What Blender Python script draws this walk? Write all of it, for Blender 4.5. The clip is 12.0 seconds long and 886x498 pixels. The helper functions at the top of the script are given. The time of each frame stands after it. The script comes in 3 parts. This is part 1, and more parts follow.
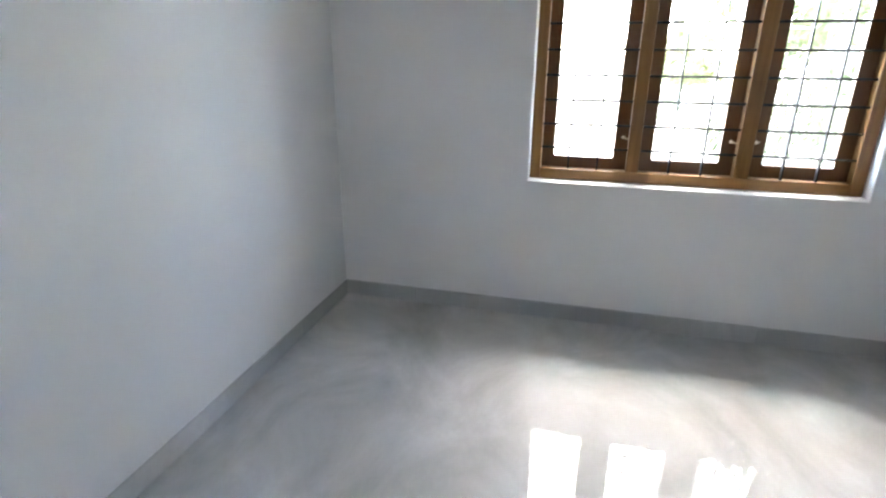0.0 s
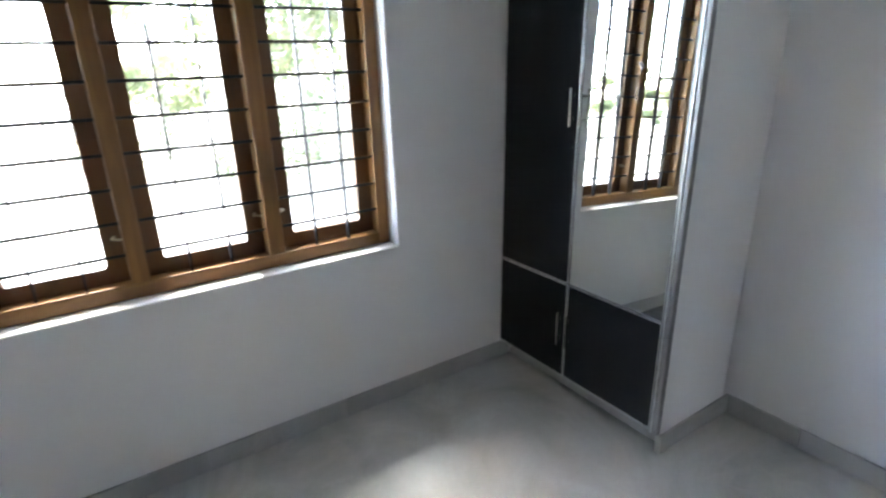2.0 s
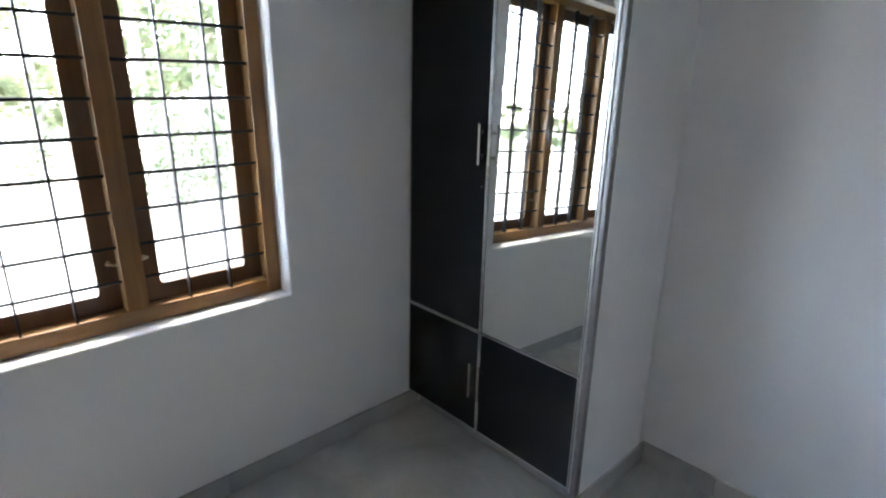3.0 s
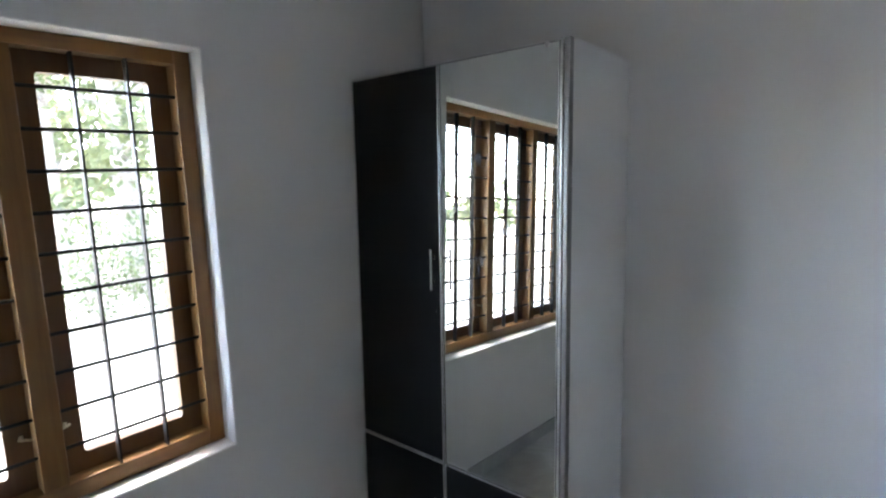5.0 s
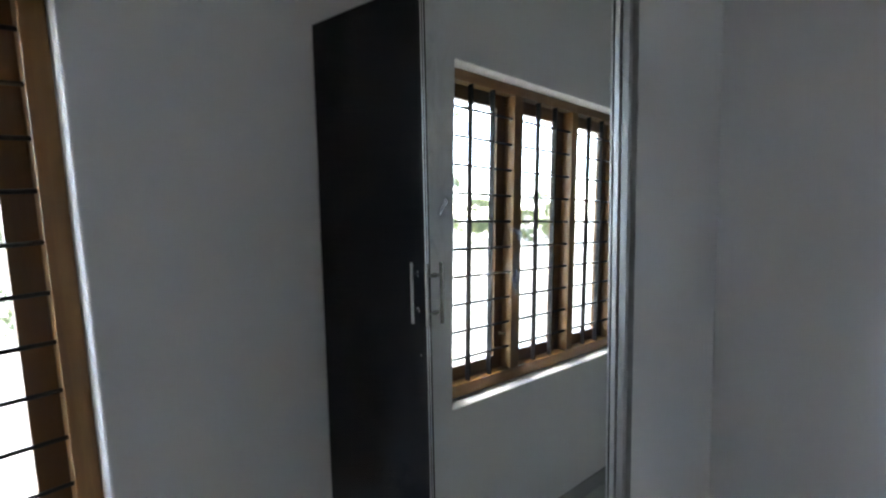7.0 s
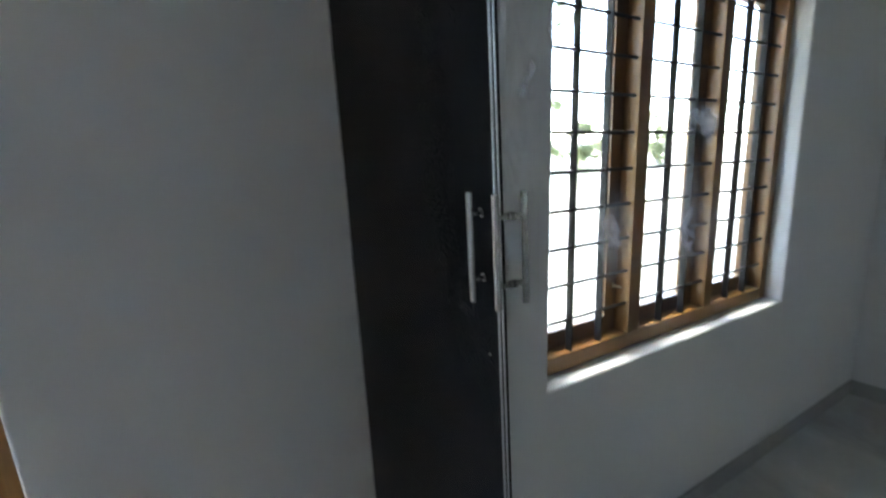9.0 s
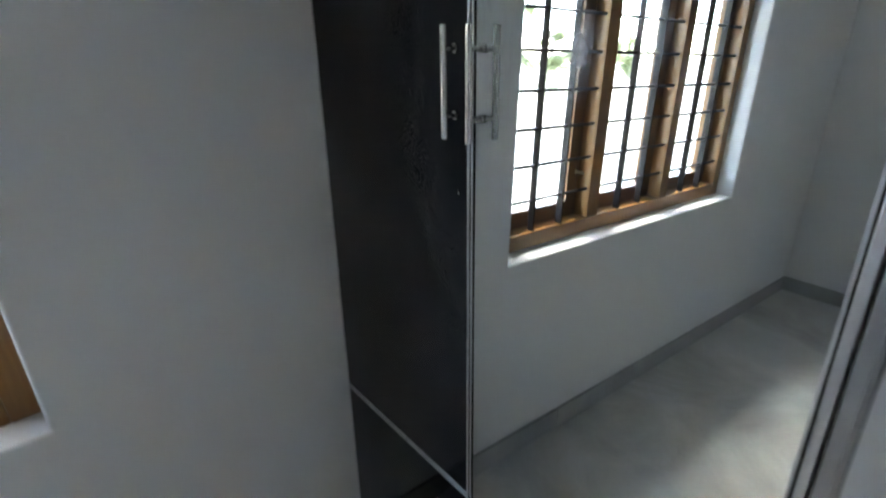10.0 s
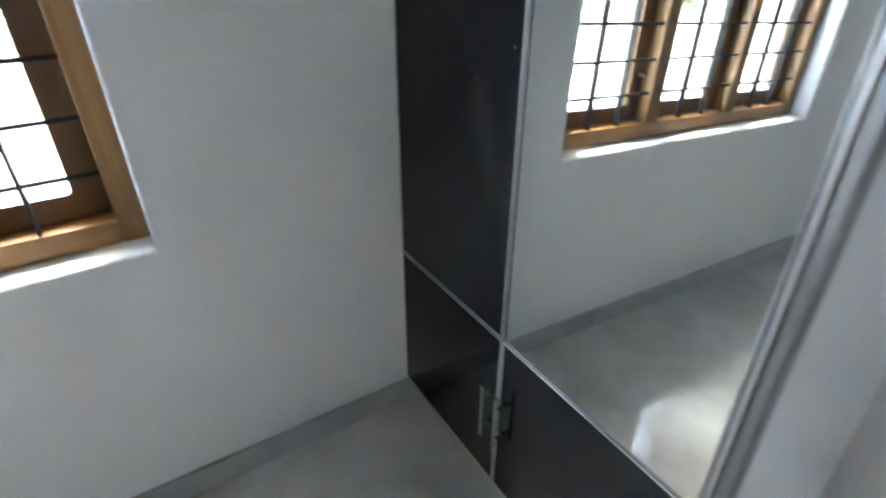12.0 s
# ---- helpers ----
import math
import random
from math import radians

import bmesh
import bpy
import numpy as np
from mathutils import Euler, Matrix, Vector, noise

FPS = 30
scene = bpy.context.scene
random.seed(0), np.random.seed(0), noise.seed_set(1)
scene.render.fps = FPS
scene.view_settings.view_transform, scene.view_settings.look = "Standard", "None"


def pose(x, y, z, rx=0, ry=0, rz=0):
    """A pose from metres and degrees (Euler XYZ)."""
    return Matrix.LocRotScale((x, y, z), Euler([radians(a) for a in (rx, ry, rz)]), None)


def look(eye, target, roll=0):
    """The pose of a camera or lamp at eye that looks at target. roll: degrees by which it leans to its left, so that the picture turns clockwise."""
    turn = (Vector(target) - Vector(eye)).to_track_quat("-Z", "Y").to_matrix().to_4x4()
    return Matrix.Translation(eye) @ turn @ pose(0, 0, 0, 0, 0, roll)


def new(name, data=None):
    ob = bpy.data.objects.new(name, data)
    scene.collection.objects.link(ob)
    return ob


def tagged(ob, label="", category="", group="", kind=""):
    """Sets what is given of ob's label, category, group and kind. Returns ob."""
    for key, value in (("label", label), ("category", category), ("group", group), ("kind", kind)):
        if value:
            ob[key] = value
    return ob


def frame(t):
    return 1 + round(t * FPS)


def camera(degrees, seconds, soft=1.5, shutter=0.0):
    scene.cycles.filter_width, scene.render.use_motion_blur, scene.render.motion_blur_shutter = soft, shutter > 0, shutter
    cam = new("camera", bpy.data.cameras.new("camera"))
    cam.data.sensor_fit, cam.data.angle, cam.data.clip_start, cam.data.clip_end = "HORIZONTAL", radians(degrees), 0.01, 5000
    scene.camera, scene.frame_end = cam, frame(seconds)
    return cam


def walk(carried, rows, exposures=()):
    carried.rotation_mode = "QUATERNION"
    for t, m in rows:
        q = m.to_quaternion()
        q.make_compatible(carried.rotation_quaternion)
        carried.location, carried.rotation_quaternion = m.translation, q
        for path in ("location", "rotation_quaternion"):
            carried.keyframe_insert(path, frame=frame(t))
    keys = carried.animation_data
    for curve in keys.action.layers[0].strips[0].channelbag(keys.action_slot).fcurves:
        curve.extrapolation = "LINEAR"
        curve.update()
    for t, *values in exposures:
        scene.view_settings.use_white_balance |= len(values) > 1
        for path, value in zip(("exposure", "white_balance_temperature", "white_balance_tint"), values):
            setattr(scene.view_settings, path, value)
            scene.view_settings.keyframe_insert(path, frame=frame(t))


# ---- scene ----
cam = camera(79.2, 12.0, soft=2.2, shutter=0.45)
PATH = [
    (0, (0.150, 0.282, 1.372), (-0.333, 2.097, 0.684), 0.29),
    (0.5, (0.083, 0.536, 1.442), (-0.223, 2.409, 0.810), -0.56),
    (1, (0.083, 0.757, 1.490), (0.187, 2.624, 0.778), -2.29),
    (1.5, (0.152, 0.897, 1.513), (0.925, 2.597, 0.795), -1.62),
    (2, (0.305, 0.977, 1.522), (1.338, 2.561, 0.873), -1.93),
    (2.5, (0.427, 1.055, 1.532), (1.606, 2.560, 0.944), -0.46),
    (3, (0.489, 1.143, 1.548), (1.787, 2.550, 0.970), 0.44),
    (3.5, (0.464, 1.204, 1.577), (1.836, 2.560, 1.048), -0.87),
    (5.5, (0.539, 1.295, 1.719), (2.060, 2.574, 1.493), -2.22),
    (6, (0.738, 1.391, 1.682), (2.193, 2.748, 1.480), -2.59),
    (6.5, (0.908, 1.479, 1.632), (2.370, 2.821, 1.388), -2.52),
    (8.5, (1.531, 1.947, 1.569), (2.627, 3.595, 1.280), -1.79),
    (9, (1.534, 1.992, 1.519), (2.638, 3.590, 1.041), -4.40),
    (9.5, (1.508, 1.990, 1.467), (2.683, 3.489, 0.857), -4.85),
    (10, (1.480, 1.946, 1.427), (2.614, 3.391, 0.636), -2.07),
    (10.5, (1.436, 1.874, 1.389), (2.541, 3.266, 0.472), -0.60),
    (11, (1.369, 1.788, 1.346), (2.427, 3.142, 0.322), 0.38),
    (11.5, (1.351, 1.749, 1.329), (2.407, 3.068, 0.259), 1.23),
    (12, (1.393, 1.816, 1.342), (2.293, 3.289, 0.332), -0.88),
]
EXPOSURES = [(0.0, 6.71, 7470, 13), (0.5, 6.61, 7470, 13), (1.0, 6.54, 7470, 13), (1.5, 6.44, 7470, 13), (2.5, 6.19, 7470, 13), (3.5, 5.9, 7470, 13), (5.5, 5.74, 7470, 13), (6.5, 5.54, 7470, 13), (8.5, 5.53, 7320, 10), (9.5, 5.73, 7420, 10), (10.5, 6.28, 7420, 10), (11.5, 6.68, 7420, 10), (12.0, 6.78, 7420, 10)]
walk(cam, [(t, look(eye, target, roll)) for t, eye, target, roll in PATH], EXPOSURES)

# ---- world, sun, exposure ----
SUN_EL, SUN_AZ = 59.0, 0.0   # degrees; azimuth clockwise from north (+y)
world = bpy.data.worlds.new("sky_world")
world.use_nodes = True
scene.world = world
wn = world.node_tree.nodes
sky = wn.new("ShaderNodeTexSky")
sky.sky_type = 'NISHITA'
sky.sun_disc = False
sky.sun_elevation = radians(SUN_EL)
sky.sun_rotation = radians(SUN_AZ)
sky.dust_density = 0.95
sky.air_density = 0.45
sky.ozone_density = 0.3
wn["Background"].inputs["Strength"].default_value = 0.15
world.node_tree.links.new(sky.outputs[0], wn["Background"].inputs["Color"])

sun_data = bpy.data.lights.new("sun", 'SUN')
sun_data.energy = 0.030
sun_data.angle = radians(10)
sun_data.color = (0.44, 0.76, 1.0)
sun = new("sun", sun_data)
az, el = radians(SUN_AZ), radians(SUN_EL)
sun.matrix_world = look((0, 0, 30), (-math.sin(az) * math.cos(el), -math.cos(az) * math.cos(el), 30 - math.sin(el)))


# ---- materials ----
def material(name, rough=0.6, metal=0.0, spec=0.5):
    m = bpy.data.materials.new(name)
    m.use_nodes = True
    b = m.node_tree.nodes["Principled BSDF"]
    b.inputs["Roughness"].default_value = rough
    b.inputs["Metallic"].default_value = metal
    b.inputs["Specular IOR Level"].default_value = spec
    return m, m.node_tree.nodes, m.node_tree.links, b


def coords(nodes, links, scale=(1, 1, 1), kind="Object"):
    tc = nodes.new("ShaderNodeTexCoord")
    mp = nodes.new("ShaderNodeMapping")
    mp.inputs["Scale"].default_value = scale
    links.new(tc.outputs[kind], mp.inputs["Vector"])
    return mp.outputs["Vector"]


def noise_node(nodes, links, vec, scale, detail=4.0, rough=0.55, distort=0.0):
    n = nodes.new("ShaderNodeTexNoise")
    n.inputs["Scale"].default_value = scale
    n.inputs["Detail"].default_value = detail
    n.inputs["Roughness"].default_value = rough
    n.inputs["Distortion"].default_value = distort
    links.new(vec, n.inputs["Vector"])
    return n.outputs["Fac"]


def ramp(nodes, links, fac, stops):
    r = nodes.new("ShaderNodeValToRGB")
    e = r.color_ramp.elements
    while len(e) < len(stops):
        e.new(0.5)
    for i, (p, c) in enumerate(stops):
        e[i].position = p
        e[i].color = (*c, 1) if len(c) == 3 else c
    links.new(fac, r.inputs["Fac"])
    return r.outputs["Color"]


def mixed(nodes, links, fac, a, b, mode='MIX'):
    m = nodes.new("ShaderNodeMix")
    m.data_type = 'RGBA'
    m.blend_type = mode
    for value, slot in ((fac, 0), (a, 6), (b, 7)):
        if hasattr(value, "is_linked"):
            links.new(value, m.inputs[slot])
        elif slot == 0:
            m.inputs[0].default_value = value
        else:
            m.inputs[slot].default_value = (*value, 1)
    return m.outputs[2]


def bump(nodes, links, b, height, strength=0.2, distance=0.01):
    n = nodes.new("ShaderNodeBump")
    n.inputs["Strength"].default_value = strength
    n.inputs["Distance"].default_value = distance
    links.new(height, n.inputs["Height"])
    links.new(n.outputs["Normal"], b.inputs["Normal"])


def ranged(nodes, links, fac, lo, hi):
    n = nodes.new("ShaderNodeMapRange")
    n.inputs["To Min"].default_value = lo
    n.inputs["To Max"].default_value = hi
    links.new(fac, n.inputs["Value"])
    return n.outputs["Result"]


def wall_paint():
    m, n, l, b = material("white_wall_paint", 0.62, spec=0.35)
    v = coords(n, l)
    big = noise_node(n, l, v, 1.3, 3)
    fine = noise_node(n, l, v, 9.0, 5, 0.6)
    c = ramp(n, l, big, [(0.3, (0.775, 0.775, 0.772)), (0.7, (0.812, 0.812, 0.81))])
    c = mixed(n, l, ranged(n, l, fine, 0.0, 0.10), c, (0.715, 0.712, 0.705))
    l.new(c, b.inputs["Base Color"])
    wave = noise_node(n, l, v, 4.0, 2)
    grain = noise_node(n, l, v, 220.0, 3, 0.6)
    add = n.new("ShaderNodeMath")
    add.operation = 'MULTIPLY_ADD'
    l.new(grain, add.inputs[0])
    add.inputs[1].default_value = 0.05
    l.new(wave, add.inputs[2])
    bump(n, l, b, add.outputs[0], 0.25, 0.012)
    l.new(ranged(n, l, fine, 0.5, 0.72), b.inputs["Roughness"])
    return m


def marble_tile(name, tint=1.0, rough=0.07, cloudy=1.0):
    m, n, l, b = material(name, rough, spec=0.5)
    v = coords(n, l, (1.0, 0.85, 1.0))
    v.node.inputs["Rotation"].default_value = (0, 0, radians(28))
    rnd = n.new("ShaderNodeObjectInfo")
    add = n.new("ShaderNodeVectorMath")
    add.operation = 'MULTIPLY_ADD'
    l.new(rnd.outputs["Random"], add.inputs[0])
    add.inputs[1].default_value = (7.0, 5.0, 3.0)
    l.new(v, add.inputs[2])
    v = add.outputs[0]
    cloud = noise_node(n, l, v, 1.9, 6, 0.62, 0.7)
    c = ramp(n, l, cloud, [(0.25, tuple(tint * (0.365 + cloudy * (x - 0.365)) for x in (0.258, 0.262, 0.252))), (0.5, tuple(tint * x for x in (0.352, 0.356, 0.345))),
                           (0.78, tuple(tint * (0.365 + cloudy * (x - 0.365)) for x in (0.468, 0.474, 0.462)))])
    warp = noise_node(n, l, v, 4.2, 5, 0.55, 0.3)
    vein = ramp(n, l, warp, [(0.46, (0, 0, 0)), (0.5, (1, 1, 1)), (0.53, (0, 0, 0))])
    mask = noise_node(n, l, v, 1.1, 3, 0.5)
    vm = mixed(n, l, 1.0, vein, ramp(n, l, mask, [(0.44, (0, 0, 0)), (0.66, (0.34, 0.34, 0.34))]), 'MULTIPLY')
    c = mixed(n, l, vm, c, (0.58, 0.575, 0.55))
    fleck = noise_node(n, l, v, 60.0, 3, 0.7)
    c = mixed(n, l, ranged(n, l, fleck, 0.0, 0.16), c, (0.24, 0.235, 0.22))
    l.new(c, b.inputs["Base Color"])
    smear = noise_node(n, l, v, 3.0, 4, 0.6)
    l.new(ranged(n, l, smear, rough * 0.6, rough * 1.7), b.inputs["Roughness"])
    bump(n, l, b, noise_node(n, l, v, 5.0, 2), 0.02, 0.004)
    return m


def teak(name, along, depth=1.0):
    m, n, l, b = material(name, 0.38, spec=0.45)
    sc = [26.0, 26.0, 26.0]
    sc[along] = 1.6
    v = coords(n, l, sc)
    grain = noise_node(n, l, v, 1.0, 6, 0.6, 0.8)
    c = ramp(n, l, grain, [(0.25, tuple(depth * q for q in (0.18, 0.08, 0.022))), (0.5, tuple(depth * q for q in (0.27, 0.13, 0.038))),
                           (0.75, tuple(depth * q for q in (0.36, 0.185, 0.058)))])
    rnd = n.new("ShaderNodeObjectInfo")
    c = mixed(n, l, ranged(n, l, rnd.outputs["Random"], 0.0, 0.25), c, (0.22, 0.09, 0.025))
    fine = [140.0, 140.0, 140.0]
    fine[along] = 5.0
    pores = noise_node(n, l, coords(n, l, fine), 1.0, 3, 0.5)
    c = mixed(n, l, ranged(n, l, pores, 0.0, 0.25), c, (0.12, 0.05, 0.015))
    l.new(c, b.inputs["Base Color"])
    l.new(ranged(n, l, grain, 0.28, 0.5), b.inputs["Roughness"])
    bump(n, l, b, pores, 0.12, 0.002)
    return m


def metal(name, colour, rough, streak=None):
    m, n, l, b = material(name, rough, 1.0)
    v = coords(n, l, streak or (60, 60, 60))
    f = noise_node(n, l, v, 1.0, 4, 0.6)
    c = mixed(n, l, ranged(n, l, f, 0.0, 0.4), colour, tuple(0.75 * x for x in colour))
    l.new(c, b.inputs["Base Color"])
    l.new(ranged(n, l, f, rough * 0.7, rough * 1.4), b.inputs["Roughness"])
    return m


def black_iron():
    m, n, l, b = material("black_painted_iron", 0.5, spec=0.25)
    v = coords(n, l, (90, 90, 90))
    f = noise_node(n, l, v, 1.0, 4, 0.6)
    l.new(ramp(n, l, f, [(0.3, (0.010, 0.010, 0.010)), (0.75, (0.022, 0.021, 0.020))]), b.inputs["Base Color"])
    l.new(ranged(n, l, f, 0.4, 0.65), b.inputs["Roughness"])
    bump(n, l, b, f, 0.2, 0.001)
    return m


def black_laminate():
    m, n, l, b = material("black_laminate", 0.1, spec=0.2)
    v = coords(n, l)
    f = noise_node(n, l, v, 420.0, 3, 0.6)
    s = noise_node(n, l, v, 3.0, 4, 0.6)
    c = ramp(n, l, f, [(0.3, (0.0100, 0.0104, 0.0110)), (0.75, (0.0160, 0.0166, 0.0176))])
    l.new(c, b.inputs["Base Color"])
    l.new(ranged(n, l, s, 0.035, 0.06), b.inputs["Roughness"])
    bump(n, l, b, f, 0.015, 0.0005)
    return m


def mirror_glass():
    m, n, l, b = material("mirror_silvering", 0.0, 1.0)
    b.inputs["Base Color"].default_value = (0.80, 0.83, 0.81, 1)
    v = coords(n, l)
    # the glass is bedded a little out of plumb in its frame
    tilt = n.new("ShaderNodeCombineXYZ")
    for k, c in enumerate((-math.cos(radians(2.2)), 0.0006, math.sin(radians(2.2)))):
        tilt.inputs[k].default_value = c
    l.new(tilt.outputs[0], b.inputs["Normal"])
    dull = n.new("ShaderNodeBsdfDiffuse")
    dull.inputs["Color"].default_value = (0.85, 0.88, 0.92, 1)
    # polish dabbed on at hand height and left to dry, broken up by fine streaks
    wob = n.new("ShaderNodeTexNoise")
    wob.inputs["Scale"].default_value, wob.inputs["Detail"].default_value = 22.0, 4.0
    l.new(v, wob.inputs["Vector"])
    bent = n.new("ShaderNodeVectorMath")
    bent.operation = 'MULTIPLY_ADD'
    l.new(wob.outputs["Color"], bent.inputs[0])
    bent.inputs[1].default_value = (0.0, 0.07, 0.07)
    l.new(v, bent.inputs[2])
    mask = None
    for y, z, ry, rz in ((2.338, 1.385, 0.028, 0.045), (2.258, 1.402, 0.022, 0.050), (2.255, 1.496, 0.012, 0.024), (2.340, 1.748, 0.017, 0.026),
                         (2.426, 1.608, 0.009, 0.034), (2.466, 1.561, 0.012, 0.032)):
        sub, mul, ln = (n.new("ShaderNodeVectorMath") for _ in range(3))
        sub.operation, mul.operation, ln.operation = 'SUBTRACT', 'MULTIPLY', 'LENGTH'
        l.new(bent.outputs[0], sub.inputs[0])
        sub.inputs[1].default_value = (0.0, y + 0.035, z + 0.035)
        l.new(sub.outputs[0], mul.inputs[0])
        mul.inputs[1].default_value = (0.0, 1.0 / ry, 1.0 / rz)
        l.new(mul.outputs[0], ln.inputs[0])
        fade = n.new("ShaderNodeMapRange")
        fade.interpolation_type = 'SMOOTHSTEP'
        for key, value in (("From Min", 0.2), ("From Max", 1.25), ("To Min", 1.0), ("To Max", 0.0)):
            fade.inputs[key].default_value = value
        l.new(ln.outputs["Value"], fade.inputs["Value"])
        mask = fade.outputs["Result"] if mask is None else mixed(n, l, 1.0, mask, fade.outputs["Result"], 'ADD')
    streak = noise_node(n, l, coords(n, l, (1, 60.0, 34.0)), 1.0, 4, 0.65, 0.8)
    streak = ramp(n, l, streak, [(0.30, (0.11, 0.11, 0.11)), (0.66, (0.40, 0.40, 0.40))])
    mask = mixed(n, l, 1.0, mask, streak, 'MULTIPLY')
    # greasy strip beside the handle
    sep = n.new("ShaderNodeSeparateXYZ")
    l.new(v, sep.inputs[0])
    strip = n.new("ShaderNodeMapRange")
    strip.interpolation_type = 'SMOOTHSTEP'
    for key, value in (("From Min", 2.40), ("From Max", 2.50), ("To Min", 0.0), ("To Max", 0.38)):
        strip.inputs[key].default_value = value
    l.new(sep.outputs["Y"], strip.inputs["Value"])
    high = n.new("ShaderNodeMapRange")
    high.interpolation_type = 'SMOOTHSTEP'
    for key, value in (("From Min", 1.15), ("From Max", 1.5), ("To Min", 0.08), ("To Max", 1.0)):
        high.inputs[key].default_value = value
    l.new(sep.outputs["Z"], high.inputs["Value"])
    grease = noise_node(n, l, coords(n, l, (1, 26.0, 9.0)), 1.0, 5, 0.7, 1.0)
    grease = ramp(n, l, grease, [(0.45, (0, 0, 0)), (0.75, (0.6, 0.6, 0.6))])
    grease = mixed(n, l, 1.0, high.outputs["Result"], grease, 'MULTIPLY')
    grease = mixed(n, l, 1.0, strip.outputs["Result"], grease, 'MULTIPLY')
    mask = mixed(n, l, 1.0, mask, grease, 'ADD')
    dust = ramp(n, l, noise_node(n, l, v, 130.0, 4, 0.7), [(0.55, (0.004, 0.004, 0.004)), (0.8, (0.04, 0.04, 0.04))])
    mask = mixed(n, l, 1.0, mask, dust, 'ADD')
    ms = n.new("ShaderNodeMixShader")
    l.new(mask, ms.inputs["Fac"])
    l.new(b.outputs[0], ms.inputs[1])
    l.new(dull.outputs[0], ms.inputs[2])
    l.new(ms.outputs[0], n["Material Output"].inputs["Surface"])
    return m


def clear_glass():
    m = bpy.data.materials.new("clear_window_glass")
    m.use_nodes = True
    n, l = m.node_tree.nodes, m.node_tree.links
    n.remove(n["Principled BSDF"])
    t, g, f, ms = (n.new("ShaderNode" + k) for k in ("BsdfTransparent", "BsdfGlossy", "LayerWeight", "MixShader"))
    t.inputs["Color"].default_value = (0.93, 0.96, 0.94, 1)
    g.inputs["Roughness"].default_value = 0.01
    f.inputs["Blend"].default_value = 0.5
    p5, sc = n.new("ShaderNodeMath"), n.new("ShaderNodeMath")
    p5.operation, sc.operation = 'POWER', 'MULTIPLY_ADD'
    l.new(f.outputs["Facing"], p5.inputs[0])
    p5.inputs[1].default_value = 5.0
    l.new(p5.outputs[0], sc.inputs[0])
    sc.inputs[1].default_value, sc.inputs[2].default_value = 0.9, 0.04
    l.new(sc.outputs[0], ms.inputs["Fac"])
    l.new(t.outputs[0], ms.inputs[1])
    l.new(g.outputs[0], ms.inputs[2])
    l.new(ms.outputs[0], n["Material Output"].inputs["Surface"])
    return m


def sandy_ground():
    m, n, l, b = material("pale_sandy_ground", 0.9, spec=0.2)
    v = coords(n, l)
    a = noise_node(n, l, v, 0.35, 5)
    f = noise_node(n, l, v, 14.0, 5, 0.7)
    c = ramp(n, l, a, [(0.3, (0.54, 0.48, 0.385)), (0.7, (0.68, 0.61, 0.50))])
    c = mixed(n, l, ranged(n, l, f, 0.0, 0.4), c, (0.45, 0.40, 0.32))
    l.new(c, b.inputs["Base Color"])
    bump(n, l, b, f, 0.5, 0.02)
    return m


def foliage(name, dark, light):
    m, n, l, b = material(name, 0.5, spec=0.4)
    g = n.new("ShaderNodeNewGeometry")
    c = ramp(n, l, g.outputs["Random Per Island"], [(0.0, dark), (0.6, tuple((p + q) / 2 for p, q in zip(dark, light))), (1.0, light)])
    l.new(c, b.inputs["Base Color"])
    tr = n.new("ShaderNodeBsdfTranslucent")
    l.new(c, tr.inputs["Color"])
    ms = n.new("ShaderNodeMixShader")
    ms.inputs["Fac"].default_value = 0.62
    l.new(b.outputs[0], ms.inputs[1])
    l.new(tr.outputs[0], ms.inputs[2])
    l.new(ms.outputs[0], n["Material Output"].inputs["Surface"])
    return m


def bark():
    m, n, l, b = material("grey_brown_bark", 0.9, spec=0.2)
    v = coords(n, l, (9, 9, 3))
    f = noise_node(n, l, v, 1.0, 6, 0.65, 0.6)
    l.new(ramp(n, l, f, [(0.3, (0.24, 0.19, 0.16)), (0.7, (0.46, 0.40, 0.35))]), b.inputs["Base Color"])
    bump(n, l, b, f, 0.7, 0.03)
    return m


PAINT = wall_paint()
TILE = marble_tile("grey_marble_floor_tile", 1.56, 0.024, 1.15)
SKIRT = marble_tile("grey_marble_skirting_tile", 1.32, 0.12, 0.6)
PLINTH = marble_tile("grey_marble_plinth_tile", 0.95, 0.12)
TEAK_X, TEAK_Z = teak("varnished_teak_rail", 0), teak("varnished_teak_stile", 2)
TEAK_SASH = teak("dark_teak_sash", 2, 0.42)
IRON, LAM = black_iron(), black_laminate()
ALU = metal("satin_aluminium", (0.52, 0.53, 0.54), 0.36, (300, 300, 6))
ANODISED = metal("grey_anodised_aluminium", (0.30, 0.305, 0.31), 0.42, (300, 300, 6))
CHROME = metal("brushed_steel", (0.47, 0.465, 0.45), 0.16, (200, 200, 12))
BRASS = metal("worn_brass", (0.68, 0.57, 0.40), 0.35)
SILVER, GLASS = mirror_glass(), clear_glass()
SAND = sandy_ground()
BARK = bark()
LEAF_A = foliage("mid_green_leaf", (0.085, 0.105, 0.05), (0.17, 0.195, 0.10))
LEAF_C = foliage("pale_yellow_green_leaf", (0.17, 0.19, 0.09), (0.30, 0.32, 0.17))
LEAF_B = foliage("yellow_green_leaf", (0.115, 0.13, 0.065), (0.22, 0.235, 0.125))


